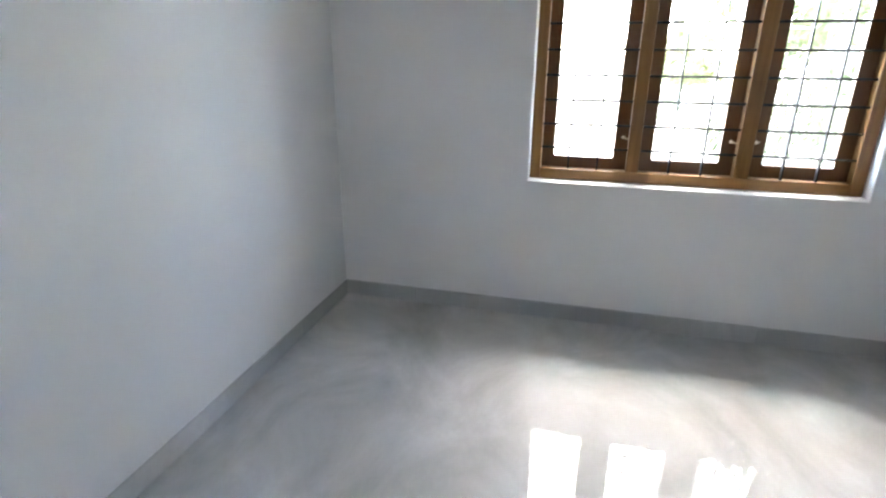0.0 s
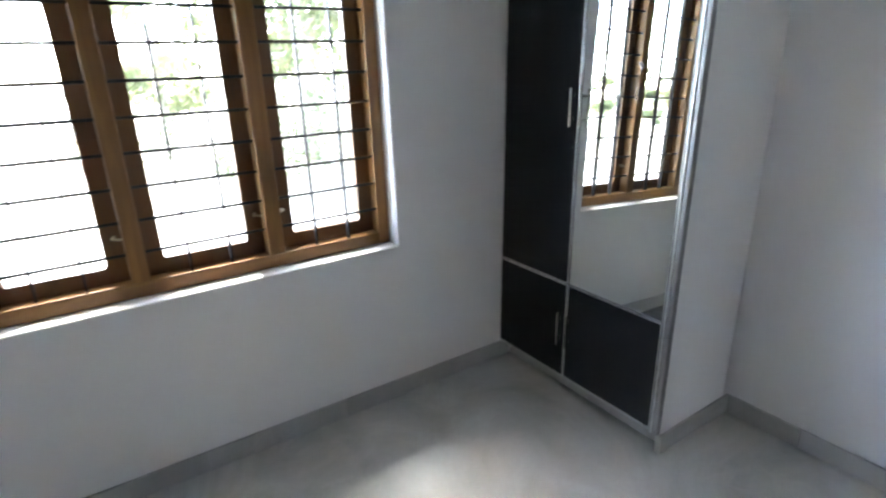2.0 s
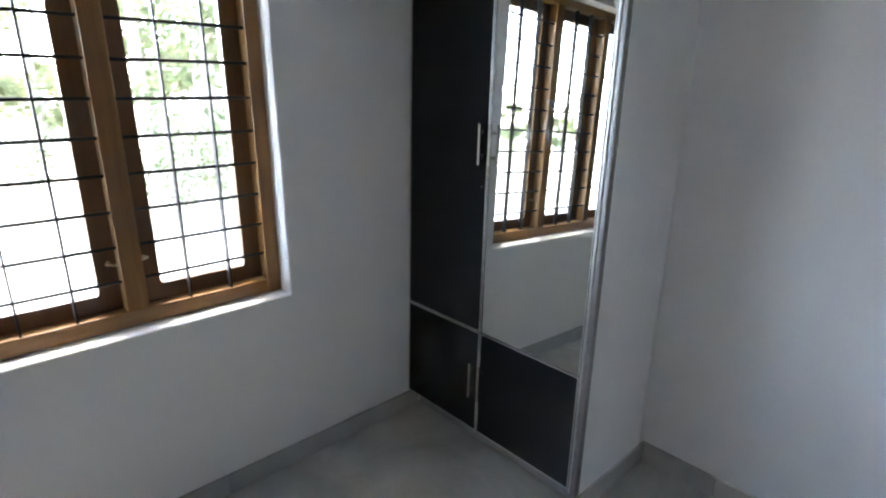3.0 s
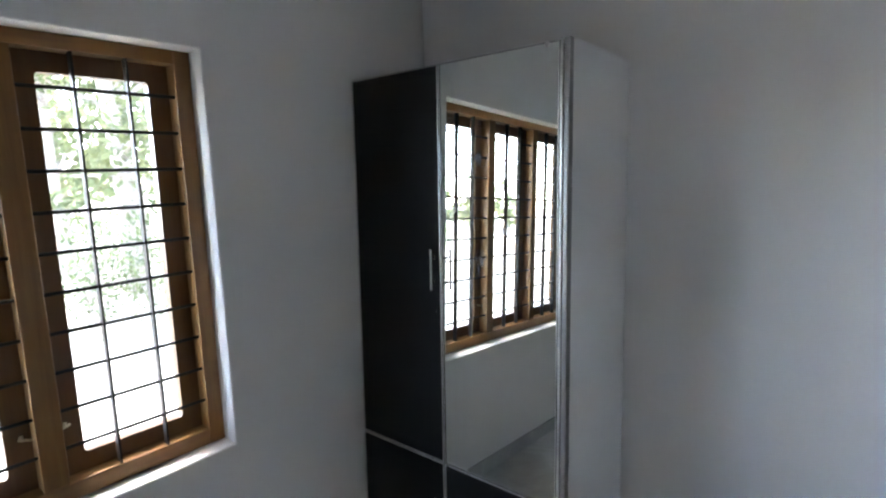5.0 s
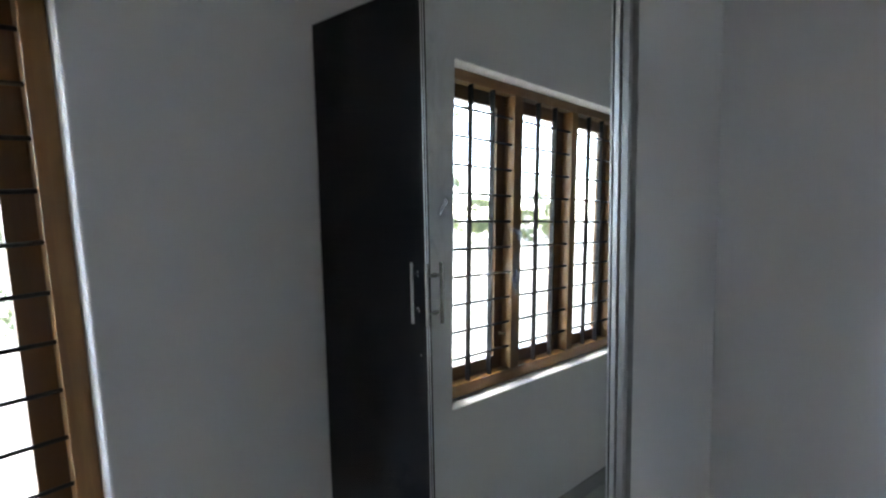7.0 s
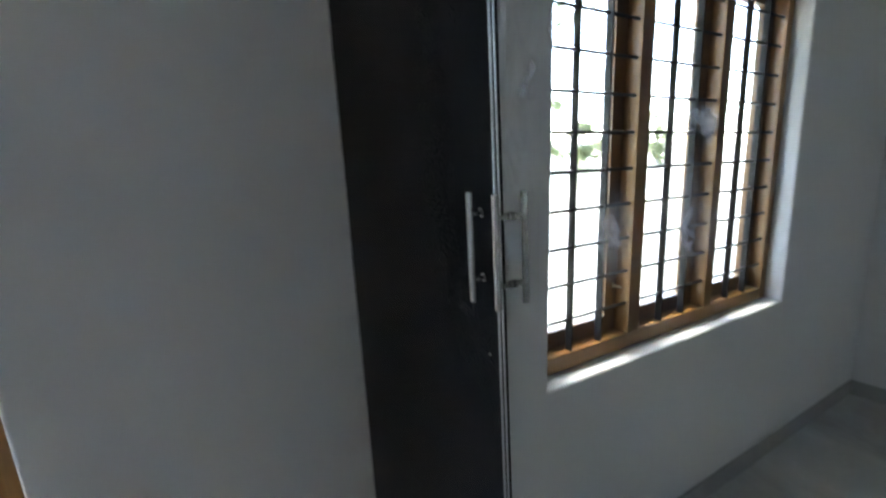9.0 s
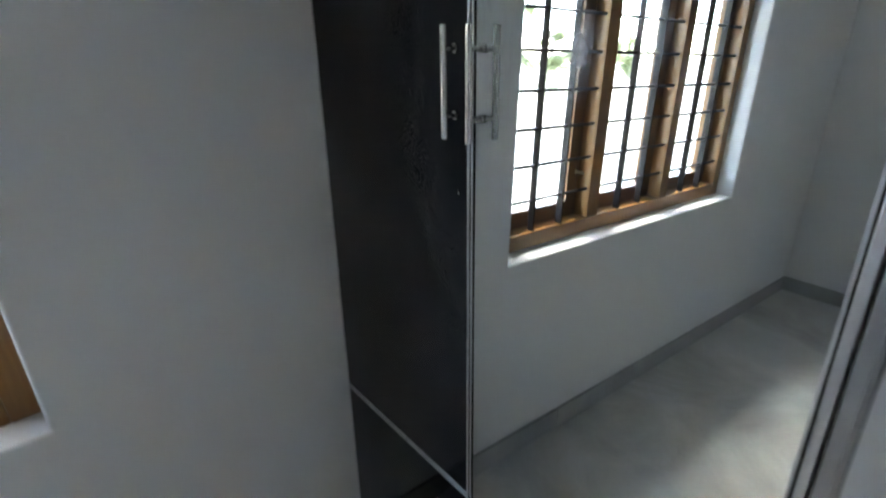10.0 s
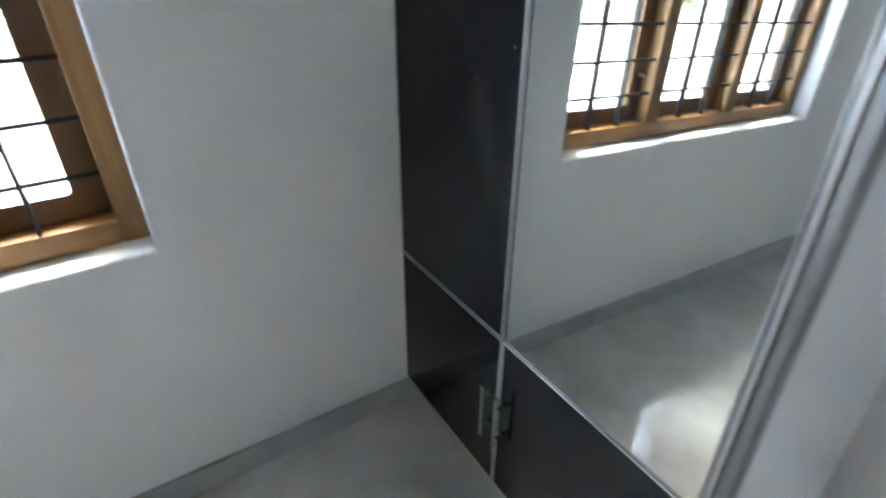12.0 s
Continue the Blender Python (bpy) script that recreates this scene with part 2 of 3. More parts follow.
# ---- mesh helpers ----
def add_box(bm, lo, hi, bevel=0.0, seg=2):
    r = bmesh.ops.create_cube(bm, size=1.0)
    vs = r["verts"]
    for v in vs:
        v.co = Vector([lo[i] + (v.co[i] + 0.5) * (hi[i] - lo[i]) for i in range(3)])
    if bevel:
        es = list({e for v in vs for e in v.link_edges})
        bmesh.ops.bevel(bm, geom=es, offset=bevel, segments=seg, profile=0.5, affect='EDGES')


def add_rod(bm, a, b, r, sides=10, r2=None):
    a, b = Vector(a), Vector(b)
    d = b - a
    m = Matrix.Translation((a + b) / 2) @ d.to_track_quat('Z', 'Y').to_matrix().to_4x4()
    bmesh.ops.create_cone(bm, cap_ends=True, segments=sides, radius1=r, radius2=r if r2 is None else r2, depth=d.length, matrix=m)


def mesh_of(name, bm, mat, smooth=False):
    me = bpy.data.meshes.new(name)
    bm.normal_update()
    bm.to_mesh(me)
    bm.free()
    if mat:
        me.materials.append(mat)
    if smooth:
        for p in me.polygons:
            p.use_smooth = True
    return me


def part(name, bm, mat, parent, label="", smooth=False):
    ob = new(name, mesh_of(name, bm, mat, smooth))
    if parent:
        ob.parent = parent
    if label:
        ob["label"] = label
    return ob


def again(name, me, parent, loc=(0, 0, 0)):
    ob = new(name, me)
    ob.parent = parent
    ob.location = loc
    return ob


# ---- the room ----
XW, XE, YS, YN, ZC = -1.175, 2.478, -1.0, 3.0, 3.0      # inner faces of the walls
WX0, WX1, WZ0, WZ1 = -0.126, 1.386, 0.760, 2.122       # window opening
TH = 0.20
PX, PY = 1.993, 2.030                                    # wardrobe front; inner side of its masonry return


LEAN = 0.0236                                          # the wardrobe and its return lean back a little from the room
PIVOT = Matrix.Translation((PX, 0, 1.335))
TIPPED = PIVOT @ Matrix.Rotation(LEAN, 4, 'Y') @ PIVOT.inverted()


def box_structure(name, lo, hi, mat, label, bevel=0.0):
    bm = bmesh.new()
    add_box(bm, lo, hi, bevel)
    return tagged(part(name, bm, mat, None), label, name.split("_")[0], kind="structure")


def wall_with_window():
    bm = bmesh.new()
    xs, zs = (XW - TH, WX0, WX1, XE + TH), (-0.1, WZ0, WZ1, ZC)
    grid = {}
    for yi, y in enumerate((YN, YN + TH)):
        for i, x in enumerate(xs):
            for k, z in enumerate(zs):
                grid[i, yi, k] = bm.verts.new((x, y, z))
    for i in range(3):
        for k in range(3):
            if (i, k) != (1, 1):
                bm.faces.new([grid[a, 0, c] for a, c in ((i, k), (i + 1, k), (i + 1, k + 1), (i, k + 1))])
                bm.faces.new([grid[a, 1, c] for a, c in ((i, k), (i, k + 1), (i + 1, k + 1), (i + 1, k))])
    ring = [(1, 1), (2, 1), (2, 2), (1, 2)]
    for (a, c), (d, e) in zip(ring, ring[1:] + ring[:1]):
        bm.faces.new([grid[a, 0, c], grid[a, 1, c], grid[d, 1, e], grid[d, 0, e]])
    outer = [(0, k) for k in range(4)] + [(i, 3) for i in range(1, 4)] + [(3, k) for k in (2, 1, 0)] + [(i, 0) for i in (2, 1)]
    for (a, c), (d, e) in zip(outer, outer[1:] + outer[:1]):
        bm.faces.new([grid[a, 0, c], grid[d, 0, e], grid[d, 1, e], grid[a, 1, c]])
    bmesh.ops.recalc_face_normals(bm, faces=bm.faces)
    edges = [e for e in bm.edges if all(abs(v.co.y - YN) < 1e-6 and (v.co.x, v.co.z) != (0, 0) for v in e.verts)
             and all(WX0 - 1e-4 < v.co.x < WX1 + 1e-4 and WZ0 - 1e-4 < v.co.z < WZ1 + 1e-4 for v in e.verts)]
    bmesh.ops.bevel(bm, geom=edges, offset=0.007, segments=3, profile=0.5, affect='EDGES')
    return tagged(part("wall_north", bm, PAINT, None), "white painted plaster wall with a window opening", "wall", kind="structure")


wall_with_window()
box_structure("wall_west", (XW - TH, YS - TH, -0.1), (XW, YN, ZC), PAINT, "plain white painted plaster wall")
box_structure("wall_east", (XE, YS - TH, -0.1), (XE + TH, YN, ZC), PAINT, "plain white painted plaster wall behind the wardrobe")
box_structure("wall_south", (XW, YS - TH, -0.1), (XE, YS, ZC), PAINT, "plain white painted plaster wall")
box_structure("ceiling", (XW - TH, YS - TH, ZC), (XE + TH, YN + TH + 0.6, ZC + 0.15), PAINT, "flat white painted ceiling slab with eaves")
box_structure("wall_return", (PX + 0.0265, 2.0115, 0.0), (XE, PY - 0.001, 2.092), PAINT, "white painted return wall closing the wardrobe side", 0.004).matrix_world = TIPPED
# unseen slab, added to keep high sky light off the floor near the wall
box_structure("wall_sunshade", (WX0 - 0.35, YN + TH, 2.215), (WX1 + 0.35, YN + TH + 0.56, 2.29), PAINT, "unseen white painted concrete sunshade slab, added over the window to cut high sky light", 0.004)
box_structure("floor", (XW, YS, -0.1), (XE, YN, 0.0), TILE, "glossy grey marble-look tiled floor")


# skirting of tile pieces, one row along each wall
def skirting(label, start, end, inward, piece=0.6, first=0.6):
    base = tagged(new("baseboard"), label, "baseboard", kind="structure")
    a, b, n = Vector(start), Vector(end), Vector(inward)
    d = (b - a).normalized()
    total, s, h, t = (b - a).length, 0.0, 0.088, 0.011
    step = first
    while s < total - 1e-4:
        e = min(s + step, total)
        p, q = a + d * (s + 0.0008), a + d * (e - 0.0008) + n * t
        bm = bmesh.new()
        lo = (min(p.x, q.x), min(p.y, q.y), 0.0)
        hi = (max(p.x, q.x), max(p.y, q.y), h)
        mid = Vector(((lo[0] + hi[0]) / 2, (lo[1] + hi[1]) / 2, 0))
        add_box(bm, [lo[i] - mid[i] for i in range(3)], [hi[i] - mid[i] for i in range(3)], 0.0015, 1)
        ob = part("skirting_tile", bm, SKIRT, base)
        ob.location = mid
        s, step = e, piece
    return base


# ---- window ----
FY0, FY1 = 3.077, 3.186          # frame, inner and outer face
FX0, FX1, FZ0, FZ1 = WX0 + 0.0, WX1 - 0.0, WZ0, WZ1
IX0, IX1, IZ0, IZ1 = -0.074, 1.332, 0.8155, 2.079      # clear inside of the outer frame
BAYS = [(IX0, 0.347), (0.406, 0.838), (0.904, IX1)]


def rounded_sash(bm, x0, x1, z0, z1, gx0, gx1, gz0, gz1, y0, y1, r=0.012):
    """A sash whose glass opening has rounded corners."""
    def corner(cx, cz, a0):
        return [(cx + r * math.cos(radians(a0 + 22.5 * i)), cz + r * math.sin(radians(a0 + 22.5 * i))) for i in range(5)]
    inner = corner(gx1 - r, gz0 + r, -90) + corner(gx1 - r, gz1 - r, 0) + corner(gx0 + r, gz1 - r, 90) + corner(gx0 + r, gz0 + r, 180)
    outer = []
    for i, (x, z) in enumerate(inner):
        q = i // 5
        ox, oz = (x1, z0) if q == 0 else (x1, z1) if q == 1 else (x0, z1) if q == 2 else (x0, z0)
        k = i % 5
        if q in (0, 2):
            outer.append((x if k < 2 else ox, oz if k <= 2 else z))
        else:
            outer.append((ox if k <= 2 else x, z if k < 2 else oz))
    n = len(inner)
    vs = [[bm.verts.new((x, y, z)) for x, z in loop] for loop, y in ((inner, y0), (outer, y0), (outer, y1), (inner, y1))]
    for a in range(4):
        A, B = vs[a], vs[(a + 1) % 4]
        for i in range(n):
            j = (i + 1) % n
            bm.faces.new([A[i], A[j], B[j], B[i]])
    bmesh.ops.recalc_face_normals(bm, faces=bm.faces)


def catch_hook(parent, x, z, flip):
    """A small brass hook catch on a stile."""
    bm = bmesh.new()
    add_box(bm, (-0.005, -0.003, -0.008), (0.005, 0, 0.008), 0.001, 1)
    add_rod(bm, (0, -0.003, 0), (0, -0.020, 0), 0.0042, 10)
    add_rod(bm, (-flip * 0.010, -0.018, 0.004), (flip * 0.020, -0.020, -0.006), 0.004, 8, 0.0035)
    add_rod(bm, (flip * 0.020, -0.020, -0.006), (flip * 0.034, -0.020, 0.002), 0.0035, 8)
    add_rod(bm, (flip * 0.034, -0.020, 0.002), (flip * 0.036, -0.020, 0.012), 0.0035, 8, 0.0025)
    ob = part("catch", bm, BRASS, parent, "small worn brass hook catch", True)
    ob.location = (x, 3.134, z)
    return ob


def build_window():
    win = tagged(new("window_1"), "closed teak window with three glazed sashes and iron grille", "window", kind="structure")
    bm = bmesh.new()
    add_box(bm, (FX0, FY0, FZ0), (IX0, FY1, FZ1), 0.003)
    add_box(bm, (IX1, FY0, FZ0), (FX1, FY1, FZ1), 0.003)
    part("jamb", bm, TEAK_Z, win, "varnished golden-brown teak jambs")
    for z0, z1, nm in ((FZ0, IZ0, "sill_rail"), (IZ1, FZ1, "head_rail")):
        bm = bmesh.new()
        add_box(bm, (IX0, FY0 + 0.0012, z0), (IX1, FY1, z1), 0.003)
        part(nm, bm, TEAK_X, win)
    for a, b in ((BAYS[0][1], BAYS[1][0]), (BAYS[1][1], BAYS[2][0])):
        bm = bmesh.new()
        add_box(bm, (a, FY0 + 0.0006, IZ0), (b, FY1, IZ1), 0.003)
        part("mullion", bm, TEAK_Z, win)
    SY0, SY1 = 3.134, 3.168
    for i, (a, b) in enumerate(BAYS):
        g = (a + 0.060, b - 0.064, IZ0 + 0.058, IZ1 - 0.058)
        bm = bmesh.new()
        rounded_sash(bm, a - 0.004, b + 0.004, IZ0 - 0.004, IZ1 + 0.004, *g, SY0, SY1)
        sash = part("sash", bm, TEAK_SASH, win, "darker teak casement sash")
        bm = bmesh.new()
        add_box(bm, (g[0] - 0.004, 3.156, g[2] - 0.004), (g[1] + 0.004, 3.160, g[3] + 0.004))
        pane = part("pane", bm, GLASS, sash, "clear glass pane")
        pane.visible_shadow = False
        catch_hook(sash, b - 0.024 if i < 2 else a + 0.018, 0.980, 1 if i < 2 else -1)
    # grille: round rods let into the frame, flat upright bars screwed across them
    bars = []
    for a, b in BAYS:
        w = b - a
        bm = bmesh.new()
        add_rod(bm, (-w / 2 - 0.003, 0, 0), (w / 2 + 0.003, 0, 0), 0.0058, 8)
        me = mesh_of("rod", bm, IRON, True)
        for k in range(10):
            again("rod", me, win, ((a + b) / 2, 3.0945, 0.922 + 0.1170 * k))
        for f in (0.33, 0.67):
            bars.append(a + f * w)
    bm = bmesh.new()
    add_box(bm, (-0.0035, -0.013, IZ0 - 0.002), (0.0035, 0.013, IZ1 + 0.002), 0.0008, 1)
    me = mesh_of("flat_bar", bm, IRON)
    for x in bars:
        again("flat_bar", me, win, (x, 3.0945, 0))
    return win


build_window()


# ---- wardrobe ----
SEAM_Y, SEAM_Z = 2.524, 0.576
Y_L, Y_R, Z_B, Z_T = 2.988, 2.0425, 0.106, 2.085


def bar_handle(parent, y, z0, z1):
    bm = bmesh.new()
    x = PX - 0.0245
    add_rod(bm, (x, y, z0), (x, y, z1), 0.0050, 16)
    ob = part("handle", bm, CHROME, parent, "slim brushed steel bar handle", True)
    for z in (z0 + 0.2 * (z1 - z0), z1 - 0.2 * (z1 - z0)):
        add = bmesh.new()
        add_rod(add, (x, y, z), (PX - 0.004, y, z), 0.0040, 12)
        add_rod(add, (PX - 0.006, y, z), (PX - 0.001, y, z), 0.006, 12)
        me = mesh_of("handle_post", add, CHROME, True)
        b2 = bmesh.new()
        b2.from_mesh(ob.data)
        b2.from_mesh(me)
        b2.to_mesh(ob.data)
        b2.free()
    for p in ob.data.polygons:
        p.use_smooth = True
    ob.data.set_sharp_from_angle(angle=radians(40))
    return ob


def door(parent, name, y0, y1, z0, z1, mat, label, handle=None, edge=0.0045, glazed=False):
    """A door leaf in a thin aluminium edge profile. y0 < y1."""
    g = 0.002
    y0, y1, z0, z1 = y0 + g, y1 - g, z0 + g, z1 - g
    rim = edge + (0.0045 if glazed else 0.0)      # the glass sits back from its profile by a dark joint
    bm = bmesh.new()
    add_box(bm, (PX + 0.0005, y0 + edge, z0 + edge), (PX + 0.004, y1 - rim, z1 - edge), 0.0005, 1)
    leaf = part(name, bm, mat, parent, label)
    for lo, hi in (((y0, z0), (y0 + edge, z1)), ((y1 - edge, z0), (y1, z1)),
                   ((y0 + edge, z0), (y1 - edge, z0 + edge)), ((y0 + edge, z1 - edge), (y1 - edge, z1))):
        bm = bmesh.new()
        add_box(bm, (PX - 0.0015, lo[0], lo[1]), (PX + 0.0008, hi[0], hi[1]), 0.0006, 1)
        part("edge_profile", bm, ANODISED if glazed and hi[0] - lo[0] > 0.1 else ALU, leaf, "thin satin aluminium edge profile")
    bm = bmesh.new()
    add_box(bm, (PX + 0.0045, y0 + 0.0003, z0 + 0.0003), (PX + 0.0235, y1 - 0.0003, z1 - 0.0003))
    part("core_board", bm, LAM, leaf, "black board core")
    for a, b in ((y0 + 0.0003, y0 + edge - 0.0002), (y1 - edge + 0.0002, y1 - 0.0003)):
        bm = bmesh.new()
        add_box(bm, (PX + 0.001, a, z0 + 0.0003), (PX + 0.0044, b, z1 - 0.0003))
        part("edge_lip", bm, LAM, leaf)
    if handle:
        bar_handle(leaf, *handle)
    return leaf


def build_wardrobe():
    w = tagged(new("wardrobe"), "tall built-in wardrobe with black doors and one mirror door", "wardrobe")
    bm = bmesh.new()
    add_box(bm, (PX + 0.048, PY, 0.10), (XE, PY + 0.018, 2.083))
    add_box(bm, (PX + 0.048, 2.979, 0.10), (XE, 2.997, 2.083))
    add_box(bm, (PX + 0.048, PY + 0.018, 0.10), (XE, 2.979, 0.118))
    add_box(bm, (PX + 0.048, PY + 0.018, 2.065), (XE, 2.979, 2.083))
    add_box(bm, (PX + 0.048, PY + 0.018, 0.566), (XE, 2.979, 0.584))
    add_box(bm, (PX + 0.048, 2.515, 0.118), (XE, 2.533, 0.566))
    add_box(bm, (PX + 0.048, 2.515, 0.584), (XE, 2.533, 2.065))
    part("carcass", bm, LAM, w, "black carcass board")
    # aluminium profiles beside the mirror door: a slim jamb, a dark gap, a deeper edge channel with a ridge
    bm = bmesh.new()
    add_box(bm, (PX - 0.001, 2.0318, 0.096), (PX + 0.0155, 2.0420, 2.088), 0.0012, 2)
    part("jamb_profile", bm, ALU, w, "slim satin aluminium jamb profile")
    bm = bmesh.new()
    add_box(bm, (PX + 0.0005, 2.0100, 0.092), (PX + 0.0255, 2.0282, 2.090), 0.0015, 2)
    add_box(bm, (PX - 0.0018, 2.0130, 0.0925), (PX + 0.002, 2.0160, 2.0895), 0.0008, 1)
    part("edge_channel", bm, ANODISED, w, "grey anodised aluminium edge channel")
    black_leaf = door(w, "upper_door", SEAM_Y, Y_L, SEAM_Z, Z_T, LAM, "tall matt black laminate door", (SEAM_Y + 0.029, 1.266, 1.419))
    mirror_leaf = door(w, "mirror_door", Y_R, SEAM_Y, SEAM_Z, Z_T, SILVER, "tall mirror door with dried polish smears", (SEAM_Y - 0.0235, 1.266, 1.419), glazed=True, edge=0.0035)
    bm = bmesh.new()
    add_rod(bm, (PX - 0.0012, SEAM_Y + 0.026, 1.180), (PX + 0.001, SEAM_Y + 0.026, 1.180), 0.0024, 10)
    part("screw_cap", bm, CHROME, black_leaf, "tiny steel screw cap")
    bm = bmesh.new()
    bmesh.ops.create_uvsphere(bm, u_segments=12, v_segments=8, radius=1.0)
    rng = random.Random(5)
    for v in bm.verts:
        v.co = Vector((v.co.x * 0.004 + PX - 0.001, v.co.y * 0.0085 + 2.086, v.co.z * (0.011 if v.co.z < 0 else 0.006) + 2.078)) + Vector((0, rng.uniform(-0.001, 0.001), rng.uniform(-0.001, 0.001)))
    part("putty_dab", bm, PAINT, mirror_leaf, "small white dab of putty", True)
    door(w, "lower_door", SEAM_Y, Y_L, Z_B, SEAM_Z, LAM, "short black laminate door", (SEAM_Y + 0.029, 0.274, 0.434))
    door(w, "lower_door", Y_R, SEAM_Y, Z_B, SEAM_Z, LAM, "short black laminate door", (SEAM_Y - 0.0235, 0.274, 0.434))
    bm = bmesh.new()
    add_box(bm, (PX + 0.075, PY, 0.003), (PX + 0.087, YN - 0.012, 0.0995), 0.001, 1)
    part("plinth", bm, PLINTH, w, "grey tiled plinth")
    w.matrix_world = TIPPED
    return w


build_wardrobe()


# ---- outside ----
def build_ground():
    bm = bmesh.new()
    bmesh.ops.create_grid(bm, x_segments=60, y_segments=60, size=400)
    for v in bm.verts:
        v.co.z = -0.45
    return tagged(part("ground", bm, SAND, None), "pale sunlit sandy yard outside the window", "ground", kind="structure")


build_ground()


def limb(bm, pts, r0, r1, sides=8):
    rings = []
    for i, p in enumerate(pts):
        d = (pts[min(i + 1, len(pts) - 1)] - pts[max(i - 1, 0)]).normalized()
        q = d.to_track_quat('Z', 'Y')
        r = r0 + (r1 - r0) * i / (len(pts) - 1)
        rings.append([bm.verts.new(p + q @ Vector((r * math.cos(2 * math.pi * k / sides), r * math.sin(2 * math.pi * k / sides), 0))) for k in range(sides)])
    for a, b in zip(rings, rings[1:]):
        for k in range(sides):
            bm.faces.new([a[k], a[(k + 1) % sides], b[(k + 1) % sides], b[k]])
    bm.faces.new(rings[-1])


def leaf_mesh(name, rng, centres, per, spread, size, mat):
    verts, faces = [], []
    for c in centres:
        for _ in range(per):
            p = c + Vector((rng.gauss(0, spread), rng.gauss(0, spread), rng.gauss(0, spread * 0.7)))
            s = size * rng.uniform(0.6, 1.3)
            q = Euler((rng.uniform(-1.0, 1.0), rng.uniform(-1.0, 1.0), rng.uniform(0, 6.28))).to_quaternion()
            i = len(verts)
            for x, y, z in ((-0.5, 0, 0), (-0.1, 0.2, 0.03), (0.5, 0, -0.06), (-0.1, -0.2, 0.03)):
                verts.append(p + q @ Vector((x * s, y * s, z * s)))
            faces += [(i, i + 1, i + 2), (i, i + 2, i + 3)]
    me = bpy.data.meshes.new(name)
    me.from_pydata(verts, [], faces)
    me.materials.append(mat)
    return me


def tree(seed, x, y, h, r, label, leaf, crown_from=0.4, size=0.2, clumps=46, per=60, lean=0.1):
    rng = random.Random(seed)
    t = tagged(new("tree"), label, "tree", group="trees outside the window")
    t.location = (x, y, -0.45)
    bm = bmesh.new()
    top = Vector((rng.uniform(-lean, lean) * h, rng.uniform(-lean, lean) * h, h))
    trunk = [Vector((top.x * (i / 6) ** 1.5 + rng.uniform(-0.04, 0.04), top.y * (i / 6) ** 1.5, h * i / 6)) for i in range(7)]
    limb(bm, trunk, r, r * 0.35, 10)
    ends = []
    for k in range(9):
        f = rng.uniform(crown_from, 0.95)
        i = min(int(f * 6), 5)
        base = trunk[i].lerp(trunk[i + 1], f * 6 - i)
        a = rng.uniform(0, 6.28)
        ln = h * rng.uniform(0.16, 0.32)
        tip = base + Vector((math.cos(a) * ln, math.sin(a) * ln, ln * rng.uniform(0.1, 0.7)))
        mid = base.lerp(tip, 0.5) + Vector((0, 0, ln * 0.1))
        limb(bm, [base, mid, tip], r * 0.35, r * 0.1, 6)
        ends += [mid, tip, base.lerp(tip, 0.8)]
    part("trunk", bm, BARK, t, "grey-brown trunk and limbs", True)
    centres = [rng.choice(ends) + Vector((rng.gauss(0, 0.09 * h), rng.gauss(0, 0.09 * h), rng.gauss(0, 0.07 * h))) for _ in range(clumps)]
    ob = new("crown", leaf_mesh("crown", rng, centres, per, 0.045 * h, size, leaf))
    ob.parent = t
    return t


def shrub(seed, x, y, h, w, label, leaf):
    rng = random.Random(seed)
    s = tagged(new("shrub"), label, "shrub", group="shrubs outside the window")
    s.location = (x, y, -0.45)
    bm = bmesh.new()
    centres = []
    for k in range(7):
        a = rng.uniform(0, 6.28)
        tip = Vector((math.cos(a) * w * rng.uniform(0.2, 0.5), math.sin(a) * w * rng.uniform(0.2, 0.5), h * rng.uniform(0.5, 0.95)))
        limb(bm, [Vector((0, 0, 0)), tip * 0.5 + Vector((0, 0, 0.05 * h)), tip], 0.02, 0.006, 5)
        centres += [tip, tip * 0.75, tip * 0.5]
    part("stems", bm, BARK, s)
    ob = new("leaves", leaf_mesh("leaves", rng, centres, 26, 0.12 * h, 0.11, leaf))
    ob.parent = s
    return s


for seed, x, y, h, r, leaf, low, size in (
        (1, 5.6, 11.5, 8.0, 0.17, LEAF_A, 0.22, 0.28), (2, 8.5, 13.5, 9.0, 0.2, LEAF_B, 0.2, 0.28), (3, 4.5, 12.4, 8.0, 0.2, LEAF_B, 0.28, 0.24),
        (6, 12.5, 12.5, 8.5, 0.18, LEAF_A, 0.2, 0.28), (8, 6.8, 18.0, 11.0, 0.22, LEAF_A, 0.16, 0.34), (11, 13.0, 19.0, 11.0, 0.22, LEAF_B, 0.16, 0.34),
        (12, 4.3, 16.0, 9.0, 0.16, LEAF_A, 0.2, 0.30), (13, 10.4, 17.0, 9.5, 0.18, LEAF_B, 0.2, 0.30)):
    tree(seed, x, y, h, r, "leafy green tree standing in the bright yard", leaf, low, size)
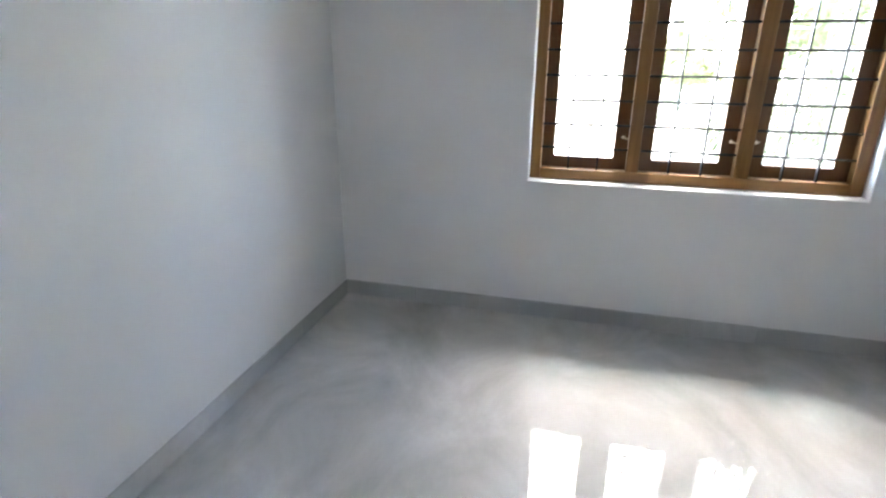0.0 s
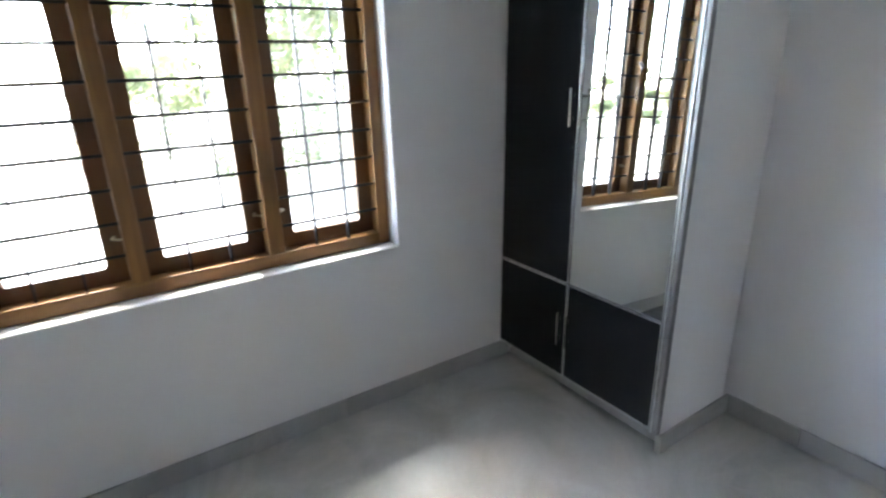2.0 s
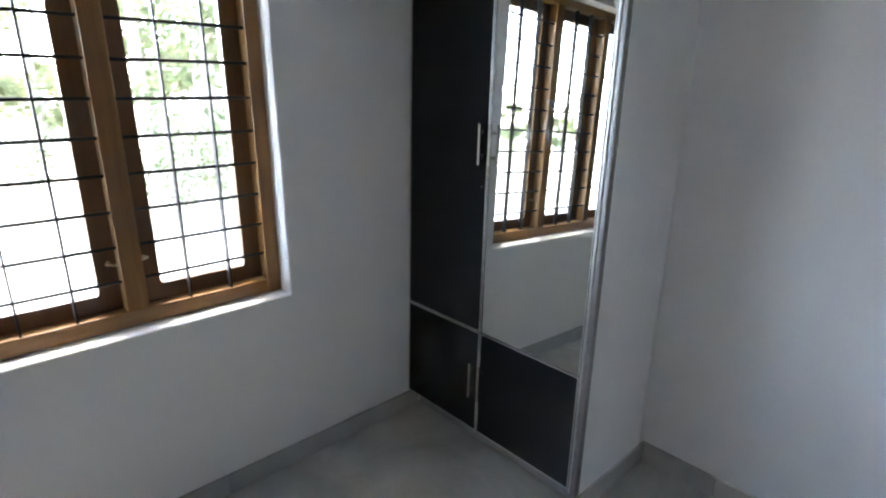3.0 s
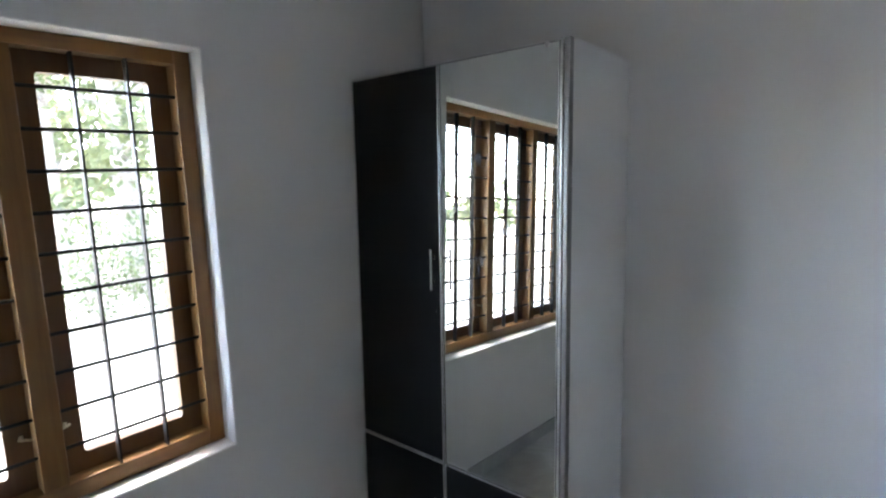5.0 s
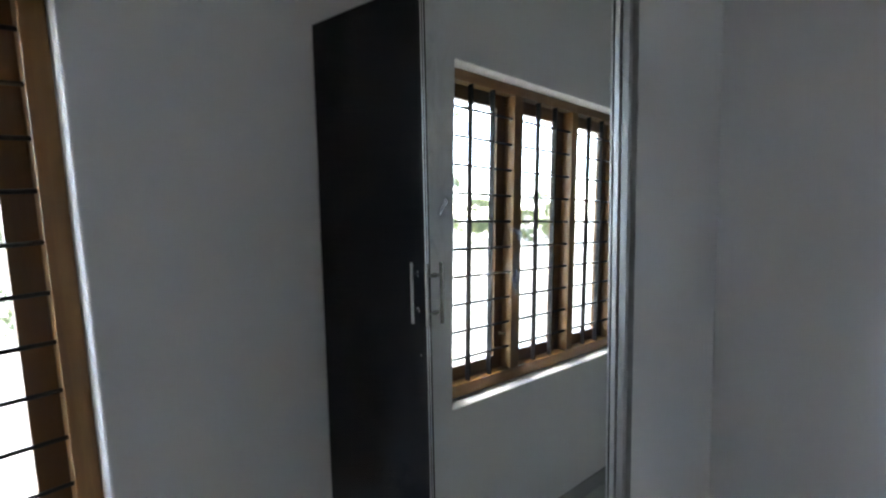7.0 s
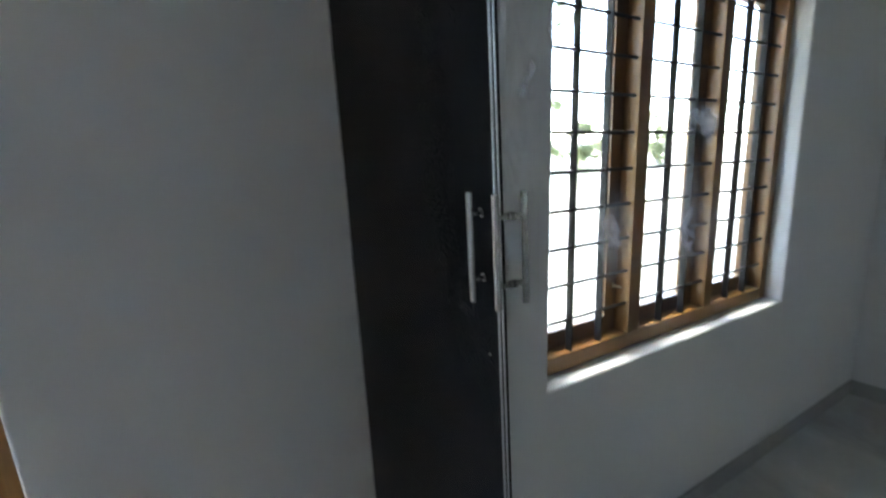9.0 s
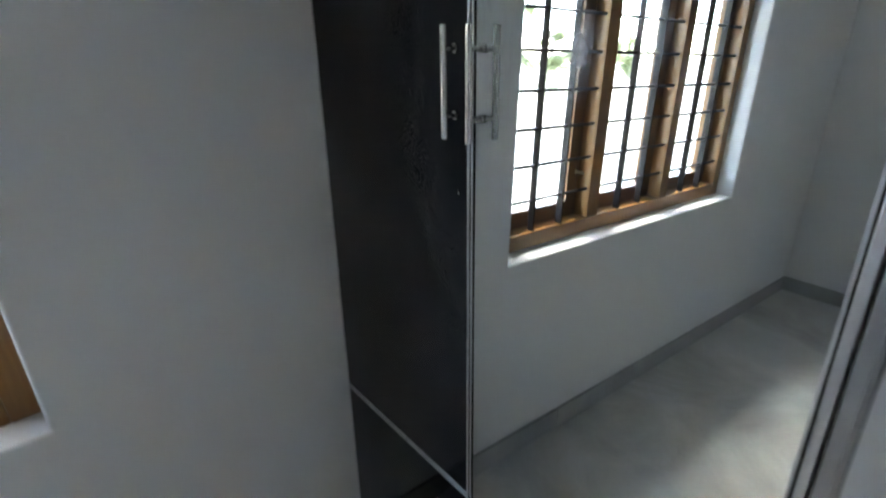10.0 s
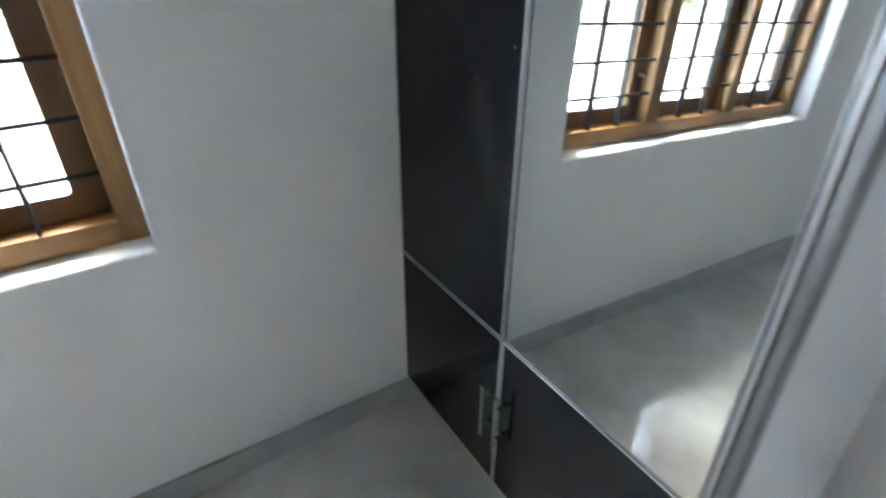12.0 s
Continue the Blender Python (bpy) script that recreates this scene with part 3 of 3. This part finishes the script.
for seed, x, y, h, leaf in ((31, -8.7, 5.6, 11.0, LEAF_A), (32, -6.2, 11.4, 11.5, LEAF_B)):
    tree(seed, x, y, h, 0.17, "tall leafy tree with a high open crown beside the house", leaf, 0.55, 0.30, 80, 62)
for k in range(16):
    x = -36 + 3.0 * k if k < 9 else 3.5 + 4.4 * (k - 9)
    tall = 3.4 + 0.7 * math.sin(1.7 * k) if x < 2 else 9.0 + 1.5 * math.sin(1.3 * k)
    tree(70 + k, x, 27 + 2.5 * math.sin(2.1 * k), tall, 0.2,
         "leafy green tree at the far edge of the yard", LEAF_C if x < 2 or k % 2 else LEAF_B, 0.06, 0.5 if x > 2 else 0.3, 60, 50 if x > 2 else 36)
for k, (x, y, h) in enumerate(((4.4, 10.4, 1.1), (6.9, 10.8, 1.0), (8.8, 11.6, 1.3), (11.0, 11.2, 1.3), (-9.5, 14.0, 1.3), (-13.0, 15.0, 1.5),
                               (2.9, 9.6, 1.5), (3.7, 9.3, 1.7), (2.3, 10.6, 1.2), (3.3, 11.2, 2.0), (4.8, 9.7, 1.6), (5.6, 9.0, 1.4), (1.4, 13.0, 1.5), (0.2, 14.5, 1.7))):
    shrub(40 + k, x, y, h, 1.3, "low green shrub on the pale ground", LEAF_C if x < 0 else LEAF_B if k % 2 else LEAF_A)


# ---- skirting, piece by piece ----
skirting("grey marble-look tile skirting under the window", (XW, YN, 0), (PX + 0.040, YN, 0), (0, -1, 0), 0.6, 0.44)
skirting("grey marble-look tile skirting on the blank wall", (XW, YN - 0.011, 0), (XW, YS, 0), (1, 0, 0), 0.6, 0.55)
skirting("grey marble-look tile skirting on the return wall", (1.982, 2.0115, 0), (XE, 2.0115, 0), (0, -1, 0), 0.6, 0.6)
skirting("grey marble-look tile skirting beside the wardrobe", (XE, 2.0005, 0), (XE, YS, 0), (-1, 0, 0), 0.6, 0.3)
skirting("narrow grey tile skirting on the return wall end", (1.994, 2.0285, 0), (1.994, 2.012, 0), (-1, 0, 0), 0.6, 0.6)
